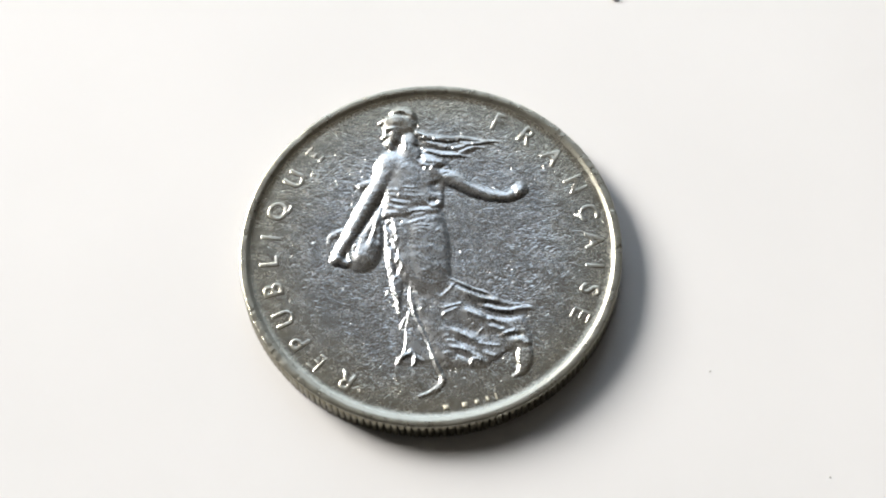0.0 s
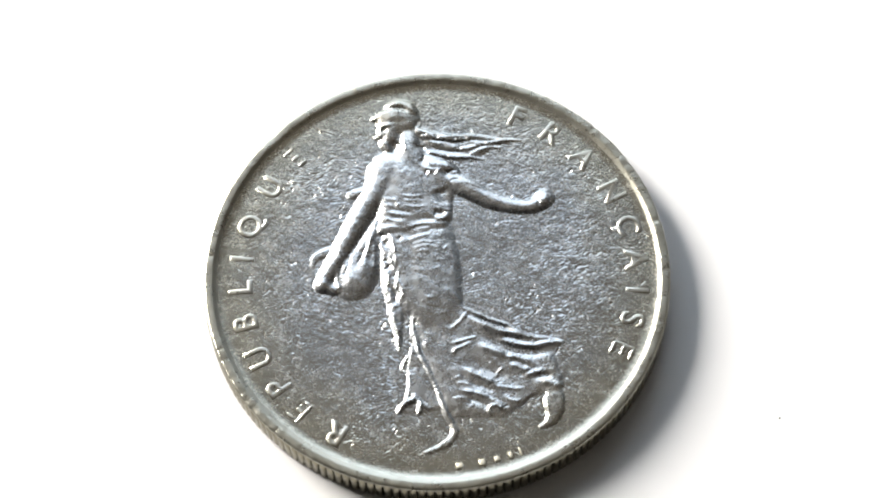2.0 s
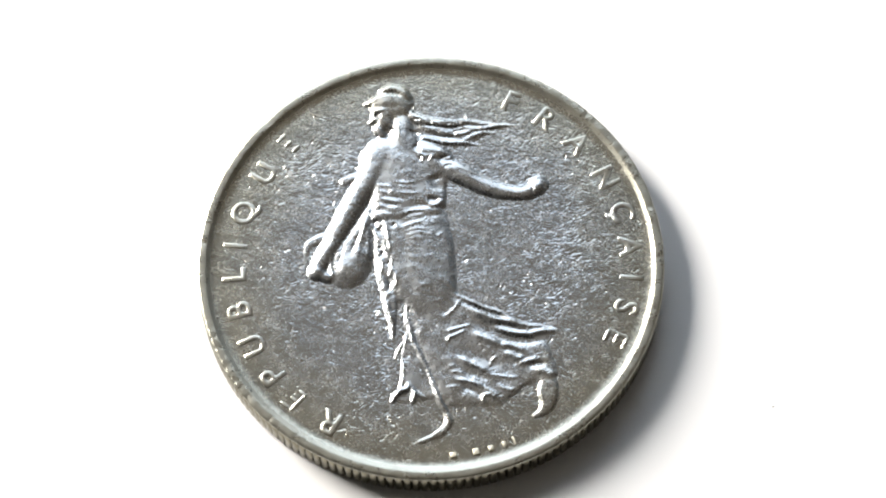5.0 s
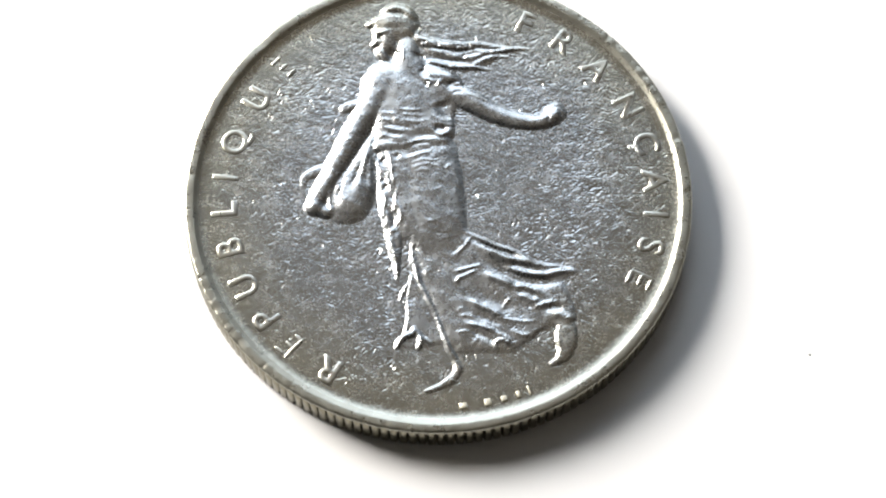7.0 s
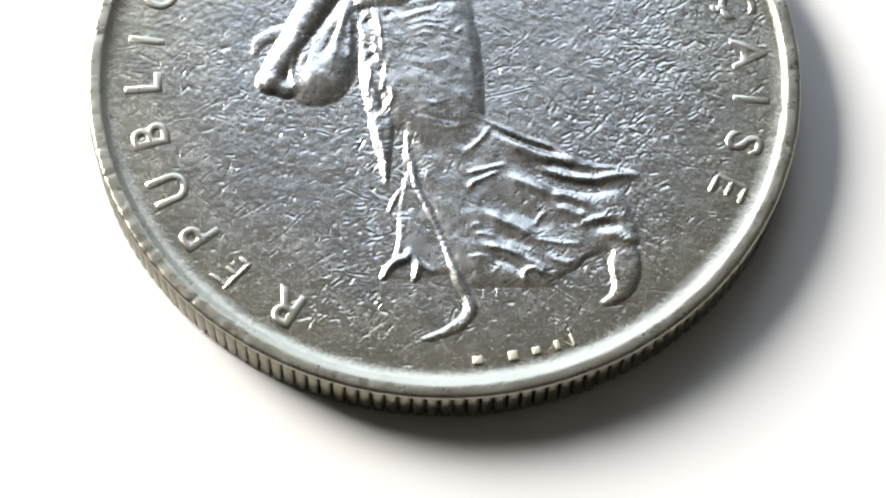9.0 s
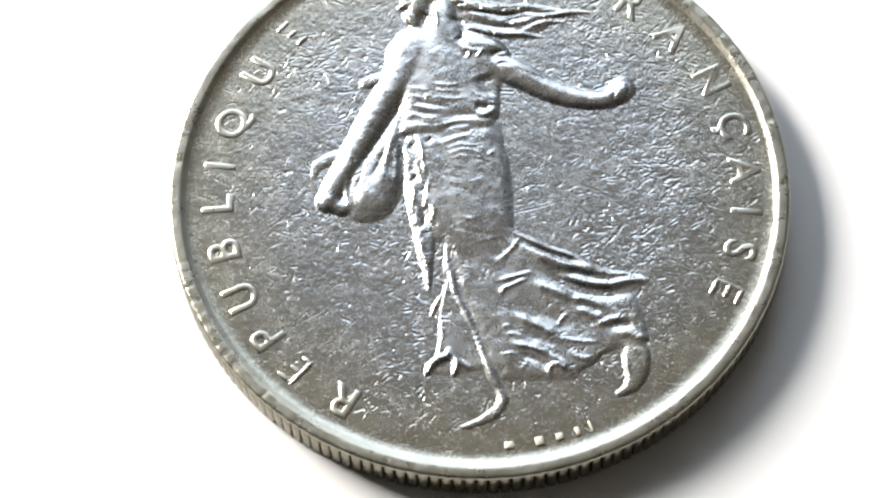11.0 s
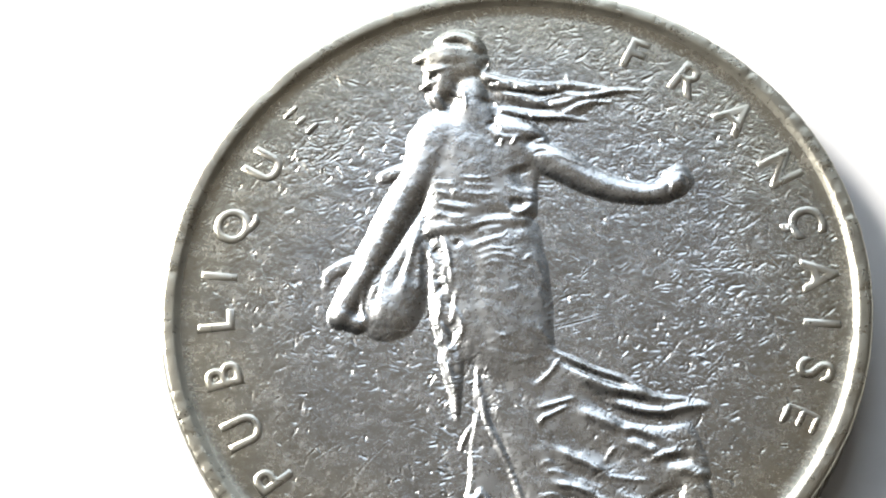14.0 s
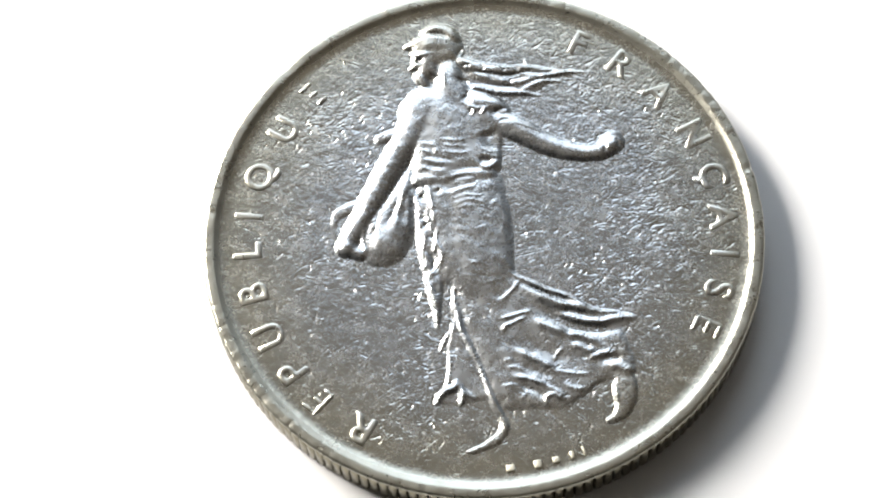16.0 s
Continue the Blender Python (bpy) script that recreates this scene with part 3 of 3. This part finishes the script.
r.fold(0.06, 0.04, (0.70, -7.10), (1.20, -7.00), (1.70, -7.20))
r.fold(0.07, 0.05, (1.50, -7.70), (1.80, -7.30))
# brow, eye, cheek and jaw
r.fold(0.11, -0.26, (-3.20, 8.52), (-3.02, 8.54), (-2.86, 8.60))
r.fold(0.07, 0.08, (-3.36, 8.86), (-2.95, 8.80), (-2.60, 8.86))
r.fold(0.24, -0.20, (-2.72, 7.56), (-2.48, 7.66), (-2.32, 7.90))
r.fold(0.08, -0.12, (-3.20, 7.98), (-2.98, 7.98))
r.fold(0.17, -0.26, (-1.28, 9.04), (-1.14, 8.98))
r.fold(0.08, -0.12, (-2.60, 9.90), (-2.10, 9.84), (-1.72, 9.66))
r.fold(0.08, 0.10, (-1.96, 8.02), (-1.88, 7.60), (-1.84, 7.18))
r.fold(0.08, -0.09, (-2.08, 7.76), (-2.02, 7.34))
r.fold(0.10, -0.16, (-1.34, 7.62), (-1.10, 7.52), (-0.80, 7.44))
r.fold(0.06, -0.10, (-1.10, 8.30), (-0.70, 8.28))
# locks
r.fold(0.07, -0.12, (-0.62, 8.00), (0.20, 7.86), (0.95, 7.80), (1.55, 7.92))
r.fold(0.06, 0.08, (0.30, 8.16), (1.00, 8.18), (1.70, 8.32))
r.fold(0.06, -0.09, (-0.30, 7.44), (0.50, 7.26), (1.20, 7.22))
r.fold(0.06, 0.07, (0.60, 7.50), (1.10, 7.66), (1.50, 7.80))
r.fold(0.05, -0.07, (2.00, 7.92), (2.60, 7.94), (3.10, 7.94))
r.fold(0.05, -0.10, (-0.30, 8.30), (-0.10, 8.05))
r.fold(0.05, -0.09, (0.62, 8.22), (0.84, 7.98))
r.fold(0.05, -0.10, (1.30, 8.24), (1.42, 8.00))
r.fold(0.05, -0.08, (0.10, 7.78), (0.34, 7.56))
r.fold(0.05, -0.08, (1.00, 7.60), (1.16, 7.36))
r.fold(0.05, -0.09, (0.30, 7.10), (0.46, 6.88))
r.fold(0.05, -0.08, (2.30, 7.90), (2.46, 7.62))
# shoulder blade, armpit and the side of the back
r.fold(0.12, -0.10, (-1.10, 6.70), (-0.86, 6.50), (-0.60, 6.46))
r.fold(0.07, -0.14, (-0.90, 6.98), (-0.80, 6.76), (-0.96, 6.60))
r.fold(0.10, 0.08, (-0.90, 6.22), (-0.40, 6.06), (0.20, 6.10))
r.fold(0.06, 0.12, (-0.52, 6.00), (-0.66, 5.72))
r.fold(0.06, 0.12, (-0.06, 6.04), (-0.22, 5.78))
r.fold(0.06, -0.10, (-0.78, 5.92), (-0.60, 5.76))
r.fold(0.09, -0.12, (0.30, 5.86), (0.62, 6.04), (0.94, 6.10))
r.fold(0.40, -0.26, (0.00, 5.00), (0.20, 4.40), (0.10, 4.00))
r.fold(0.16, -0.20, (-0.30, 3.60), (0.05, 3.50), (0.30, 3.58))
r.fold(0.07, -0.10, (0.56, 5.42), (0.82, 5.52), (1.02, 5.48))
r.fold(0.07, 0.08, (1.20, 5.44), (1.75, 5.20), (2.20, 5.02), (2.90, 4.78))
r.fold(0.09, -0.09, (5.10, 4.42), (5.22, 4.16), (5.14, 3.90))
r.fold(0.07, -0.09, (5.66, 4.60), (5.80, 4.36), (5.76, 4.16))
# gathered waist
r.fold(0.07, 0.042, (-2.95, 4.36), (-2.60, 4.30), (-2.20, 4.20))
r.fold(0.06, 0.028, (-2.10, 4.54), (-1.50, 4.46), (-0.90, 4.52))
r.fold(0.06, 0.028, (-1.90, 4.22), (-1.30, 4.20), (-0.70, 4.24))
r.fold(0.08, 0.049, (-2.95, 4.02), (-2.50, 3.92), (-2.00, 3.98))
r.fold(0.08, -0.063, (-2.42, 4.02), (-2.26, 3.84))
r.fold(0.06, 0.028, (-1.86, 3.92), (-1.20, 3.84), (-0.60, 3.94))
r.fold(0.07, -0.042, (-2.70, 3.74), (-2.00, 3.60), (-1.30, 3.44))
r.fold(0.07, 0.042, (-2.90, 3.60), (-2.30, 3.42), (-1.70, 3.30))
r.fold(0.07, -0.035, (-2.90, 3.36), (-2.20, 3.20), (-1.60, 3.14))
r.fold(0.07, 0.042, (-2.90, 3.16), (-2.30, 3.00), (-1.75, 2.98))
r.fold(0.07, -0.035, (-2.80, 2.86), (-2.20, 2.74), (-1.70, 2.74))
r.fold(0.07, 0.042, (-1.70, 2.64), (-1.10, 2.84), (-0.40, 2.92))
r.fold(0.06, -0.028, (-1.65, 2.48), (-1.05, 2.68), (-0.40, 2.74))
r.fold(0.07, 0.035, (-1.57, 2.32), (-1.00, 2.54), (-0.40, 2.60))
r.fold(0.07, -0.042, (-1.70, 2.06), (-1.10, 2.26), (-0.45, 2.40))
r.fold(0.08, 0.049, (-1.60, 1.86), (-1.05, 2.08), (-0.50, 2.24))
r.fold(0.06, 0.028, (-1.47, 1.60), (-0.79, 1.80), (-0.11, 1.70), (0.20, 1.40))
r.fold(0.06, 0.028, (-1.35, 1.36), (-0.75, 1.58), (-0.15, 1.48), (0.15, 1.20))
r.fold(0.06, 0.021, (-1.30, 1.10), (-0.80, 1.30), (-0.30, 1.24))
r.fold(0.07, 0.049, (0.20, 1.30), (0.44, 1.56))
r.fold(0.07, 0.028, (0.55, 1.60), (0.75, 1.10), (0.90, 0.60))
r.fold(0.07, 0.028, (0.66, 0.40), (0.80, -0.10), (0.86, -0.60))
r.fold(0.11, 0.05, (0.70, -1.10), (0.96, -1.40), (1.16, -1.70))
r.fold(0.06, 0.028, (-0.90, -1.30), (-0.50, -1.42), (-0.10, -1.46))
r.fold(0.04, 0.028, (-0.10, -1.46), (-0.05, -2.00))
r.fold(0.07, -0.028, (-1.30, -1.66), (-0.60, -1.90), (0.10, -2.06), (0.70, -1.98))
r.fold(0.06, 0.028, (-0.70, -2.20), (0.00, -2.34), (0.60, -2.16))
r.fold(0.18, -0.09, (-1.48, -2.10), (-1.55, -2.90), (-1.70, -3.60))
# hanging cloth, bag and sleeve
r.fold(0.08, 0.10, (-5.17, 0.39), (-5.29, -0.36), (-5.06, -1.07))
r.fold(0.14, 0.07, (-3.48, 2.50), (-3.79, 0.95), (-3.91, -0.03))
r.fold(0.11, 0.06, (-3.35, 1.94), (-3.36, 0.13))
r.fold(0.11, -0.08, (-3.67, 1.94), (-4.29, 0.26))
r.fold(0.08, -0.05, (-4.60, 0.95), (-4.86, -0.19))
r.fold(0.11, -0.16, (-2.88, 1.84), (-2.58, 1.51))
r.fold(0.08, 0.10, (-3.18, 2.17), (-2.96, 1.38))
r.fold(0.11, -0.12, (-2.18, 1.91), (-1.95, 2.10))
r.fold(0.08, 0.08, (-2.51, 2.27), (-2.34, 1.44), (-2.21, 0.46))
r.fold(0.11, -0.12, (-2.38, -0.84), (-2.20, -1.35), (-2.25, -1.80))
r.fold(0.08, 0.07, (-2.79, 0.40), (-2.60, -0.25), (-2.73, -0.97), (-2.51, -1.67))
r.fold(0.08, 0.07, (-1.98, 0.46), (-2.13, -0.25), (-1.86, -1.09), (-2.02, -1.86))
r.fold(0.11, -0.08, (-2.56, 0.53), (-2.40, 0.14))
r.fold(0.11, -0.07, (-2.15, -2.37), (-1.96, -2.95))
r.fold(0.08, 0.06, (-2.56, -2.06), (-2.29, -2.69), (-2.10, -3.45))
r.fold(0.08, 0.06, (-2.42, -0.25), (-2.16, -0.51), (-2.29, -1.09))
r.fold(0.11, -0.05, (-2.68, -1.67), (-2.50, -2.12))
r.fold(0.11, -0.03, (-5.67, -0.26), (-5.42, -0.78))
r.fold(0.11, -0.05, (-5.26, 1.37), (-5.53, 0.78))
r.fold(0.13, -0.07, (-2.83, 0.95), (-2.62, 0.53), (-2.72, 0.07))
r.fold(0.10, 0.04, (-2.34, 1.44), (-2.51, 0.79), (-2.31, -0.06))
r.fold(0.13, -0.07, (-2.34, -0.06), (-2.13, -0.45))
r.fold(0.10, 0.04, (-2.76, -0.84), (-2.52, -1.16), (-2.59, -1.80))
r.fold(0.13, -0.06, (-2.58, -1.09), (-2.63, -1.54))
r.fold(0.10, -0.04, (-1.94, -1.48), (-2.04, -2.18))
r.fold(0.10, 0.03, (-2.26, -2.44), (-2.42, -3.08), (-2.18, -3.77))
r.fold(0.10, -0.04, (-2.31, -3.07), (-2.12, -3.71))
r.fold(0.08, 0.03, (-2.61, 0.14), (-2.32, 0.27))
r.fold(0.08, 0.03, (-2.44, -1.99), (-2.10, -1.80))
# rub marks on the skirt and arm
r.fold(0.04, -0.014, (-1.32, 1.78), (-0.91, 1.52), (-0.51, 1.32))
r.fold(0.04, -0.014, (-1.70, 0.57), (-1.19, 0.39), (-0.68, 0.28))
r.fold(0.04, -0.014, (-1.42, 0.06), (-0.91, -0.11), (-0.41, -0.22))
r.fold(0.04, 0.014, (-1.33, -1.87), (-0.82, -1.62), (-0.31, -1.30))
r.fold(0.04, 0.014, (-0.26, 1.30), (0.08, 1.18), (0.41, 1.12))
r.fold(0.04, -0.014, (-1.55, -0.11), (-1.14, -0.37), (-0.73, -0.56))
r.fold(0.04, 0.014, (-1.12, 0.95), (-0.88, 0.85), (-0.65, 0.82))
r.fold(0.04, 0.014, (-0.66, -1.49), (-0.29, -1.39), (0.09, -1.24))
r.fold(0.04, -0.014, (-0.89, 1.42), (-0.57, 1.30), (-0.24, 1.24))
r.fold(0.04, 0.014, (-1.58, 0.31), (-1.16, 0.16), (-0.75, 0.08))
r.fold(0.04, -0.014, (-0.35, 1.31), (-0.10, 1.36), (0.16, 1.48))
r.fold(0.04, 0.014, (-0.55, 0.16), (-0.20, 0.25), (0.15, 0.40))
r.fold(0.04, -0.014, (-0.48, 1.27), (-0.21, 1.16), (0.06, 1.12))
r.fold(0.04, -0.014, (-0.35, 0.80), (-0.08, 0.86), (0.19, 0.99))
r.fold(0.04, 0.014, (-1.30, 1.98), (-0.82, 1.81), (-0.34, 1.71))
r.fold(0.04, 0.014, (-0.34, -1.84), (-0.00, -1.68), (0.34, -1.46))
r.smooth(2)
# worn unevenly
worn = np.random.RandomState(7)
r.h *= 0.475
r.h += np.clip(r.h / 0.06, 0, 1) * (0.0035 * blurred(worn.normal(size=r.h.shape), 5) + 0.005 * blurred(worn.normal(size=r.h.shape), 14))
low = np.clip(1.3 - r.h / 0.05, 0, 1)
r.h *= 1 + low * np.clip(0.22 * blurred(worn.normal(size=r.h.shape), 7), -0.6, 0.4)
i0, j0 = int(round((R_X0 + 11.75) / STEP)), int(round((R_Y0 + 11.75) / STEP))
over = (slice(i0, i0 + r.h.shape[0]), slice(j0, j0 + r.h.shape[1]))
figure = r.mesh("figure_relief", METAL_RELIEF, np.where(r.h > 0.14, 0.35, 0.7) * (face.h[over] - face.grain[over]) + 0.6 * face.grain[over])
figure["label"] = "worn raised relief of a striding sower in a long dress"

# ---- lettering round the border ----
CAP = 1.22
LETTER_FOOT = 9.72


def letter(char, angle, worn=0.3, foot=LETTER_FOOT, cap=CAP, lean=0.0):
    """One raised letter of the legend, its top towards the rim."""
    cu = bpy.data.curves.new("letter", "FONT")
    cu.body, cu.align_x, cu.size = char, "CENTER", 1.0
    cu.extrude, cu.bevel_depth, cu.bevel_resolution, cu.offset = 0.0, 0.075, 4, -0.03
    cu.resolution_u = 5
    tmp = new("letter", cu)
    bpy.context.view_layer.update()
    me = bpy.data.meshes.new_from_object(tmp)
    bpy.data.objects.remove(tmp)
    bpy.data.curves.remove(cu)
    co = np.empty(len(me.vertices) * 3)
    me.vertices.foreach_get("co", co)
    co = co.reshape(-1, 3)
    s = cap / 0.729
    a = radians(angle - 90 + lean)
    x, y = co[:, 0] * s * 1.0, co[:, 1] * s
    base = Vector((math.cos(radians(angle)), math.sin(radians(angle)))) * foot
    out = np.stack([base.x + x * math.cos(a) - y * math.sin(a), base.y + x * math.sin(a) + y * math.cos(a), co[:, 2] * 0.9 - 0.014], 1)
    out[:, 2] -= [worn * 0.05 * max(0.0, 0.35 + 1.6 * noise.noise(Vector((a * 1.3, b * 1.3, 4.0)))) for a, b in out[:, :2]]
    me.vertices.foreach_set("co", to_world(out).ravel())
    for p in me.polygons:
        p.use_smooth = True
    me.materials.append(METAL_LETTER)
    ob = new("letter", me)
    ob.parent = coin
    return ob


def worn_letter(angle, strokes):
    """A letter of which only some strokes are left, each a rounded ridge: x0, y0, x1, y1, half width, height."""
    verts, faces = [], []
    a = radians(angle - 90)
    base = Vector((math.cos(radians(angle)), math.sin(radians(angle)))) * LETTER_FOOT
    across, along = 11, 25
    for x0, y0, x1, y1, wide, high in strokes:
        run = Vector((x1 - x0, y1 - y0))
        side, first = Vector((-run.y, run.x)).normalized(), len(verts)
        ahead = run.normalized()
        for i in range(along):
            u = -math.cos(math.pi * i / (along - 1))
            mid = Vector((x0, y0)) + run * (0.5 + 0.5 * u) + ahead * wide * u
            full = (1.0 - abs(u) ** 4) ** 0.5
            for j in range(across):
                v = 2.0 * j / (across - 1) - 1.0
                p = mid + side * wide * v * full
                z = high * full * (math.cos(v * math.pi / 2) ** 0.8) * (0.85 + 0.5 * noise.noise(Vector((p.x * 3, p.y * 3, angle)))) - 0.012
                verts.append((base.x + p.x * math.cos(a) - p.y * math.sin(a), base.y + p.x * math.sin(a) + p.y * math.cos(a), z))
        faces += [(first + i * across + j, first + (i + 1) * across + j, first + (i + 1) * across + j + 1, first + i * across + j + 1) for i in range(along - 1) for j in range(across - 1)]
    return mesh_object("letter", to_world(np.array(verts)), faces, METAL_LETTER, coin)


for char, angle in zip("REPUBLIQU", (240.4, 227.9, 218.5, 207.5, 195.9, 184.5, 175.0, 164.2, 150.1)):
    if char != "E":
        letter(char, angle, 0.35)
for char, angle in zip("FRANÇAIS", (66.4, 54.6, 42.0, 28.0, 15.8, 4.5, -5.4, -14.8)):
    letter(char, angle, 0.5)
# the three E's: one whole, one of which the arms' ends are left, one with a faint stem
worn_letter(227.9, [(-0.28, 0.08, -0.28, 1.14, 0.13, 0.075), (-0.24, 0.10, 0.08, 0.08, 0.10, 0.05), (-0.22, 0.62, 0.14, 0.62, 0.10, 0.06), (-0.24, 1.12, 0.34, 1.14, 0.10, 0.065)])
worn_letter(138.6, [(-0.05, 0.10, 0.30, 0.10, 0.14, 0.075), (-0.02, 0.62, 0.20, 0.62, 0.13, 0.07), (-0.14, 1.12, 0.30, 1.12, 0.13, 0.075)])
worn_letter(-25.0, [(-0.30, 0.08, -0.30, 1.14, 0.11, 0.03), (-0.20, 0.10, 0.28, 0.10, 0.14, 0.07), (-0.20, 0.62, 0.18, 0.62, 0.13, 0.055), (-0.16, 1.12, 0.26, 1.12, 0.13, 0.065)])

# The artist's signature, as plain bars.
for angle, wide, tall in ((-84.1, 0.36, 0.30), (-78.0, 0.34, 0.36), (-73.9, 0.30, 0.28), (-70.2, 0.20, 0.34), (-67.4, 0.12, 0.46)):
    bm = box(bmesh.new(), -wide / 2, wide / 2, -tall / 2, tall / 2, -0.03, 0.085, bevel=0.05)
    bmesh.ops.transform(bm, matrix=Matrix.Scale(MM, 4) @ pose(10.72 * math.cos(radians(angle)), 10.72 * math.sin(radians(angle)), FIELD, 0, 0, angle + 90), verts=bm.verts)
    part("signature_bar", bm, METAL_SIGN, coin, True)

# ---- specks on the table ----


def crumb(name, x, y, size, mat, label):
    bm = bmesh.new()
    bmesh.ops.create_icosphere(bm, subdivisions=2, radius=size * MM)
    for v in bm.verts:
        v.co *= 1 + 0.5 * noise.noise(v.co * 900 / size + Vector((x, y, 0)))
        v.co.z *= 0.6
    low = min(v.co.z for v in bm.verts)
    bmesh.ops.translate(bm, vec=(x * MM, y * MM, -low), verts=bm.verts)
    return tagged(part(name, bm, mat, None, True), label, "crumb")


crumb("crumb", 11.8, 20.1, 0.27, CRUMB, "small brown crumb lying on the white table")
crumb("dust_speck", 17.29, -7.43, 0.055, DUST, "tiny pale speck of dust on the white table")
crumb("dust_speck", 24.3, -14.4, 0.06, DUST, "tiny pale speck of dust on the white table")

# ---- milled edge: one ridge after another round the blank ----
RIDGES = 174


def ridge_mesh():
    """An upright rounded rib, flat behind, seen from outside along +x."""
    half = math.pi * RADIUS / RIDGES
    prof = [(11.80, -0.88 * half), (11.96, -0.84 * half), (12.065, -0.68 * half), (RADIUS, 0.0), (12.065, 0.68 * half), (11.96, 0.84 * half), (11.80, 0.88 * half)]
    verts, faces = [], []
    for z, sink in ((-0.01, 0.06), (-0.07, 0.0), (-0.7, 0.0), (-1.42, 0.0), (-1.5, 0.03), (-1.54, 0.12)):
        verts += [(x - (sink if 0 < i < 6 else 0.0), y, z) for i, (x, y) in enumerate(prof)]
    for q in range(5):
        for i in range(6):
            faces.append((q * 7 + i, (q + 1) * 7 + i, (q + 1) * 7 + i + 1, q * 7 + i + 1))
    me = bpy.data.meshes.new("ridge")
    me.from_pydata([tuple(v) for v in to_world(verts)], [], faces)
    me.polygons.foreach_set("use_smooth", [True] * len(me.polygons))
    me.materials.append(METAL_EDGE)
    return me


rib = ridge_mesh()
for i in range(RIDGES):
    ob = new("ridge", rib)
    ob.parent = blank
    ob.matrix_basis = pose(STRUCK[0] * MM, STRUCK[1] * MM, 0, 0, 0, 360 * i / RIDGES)
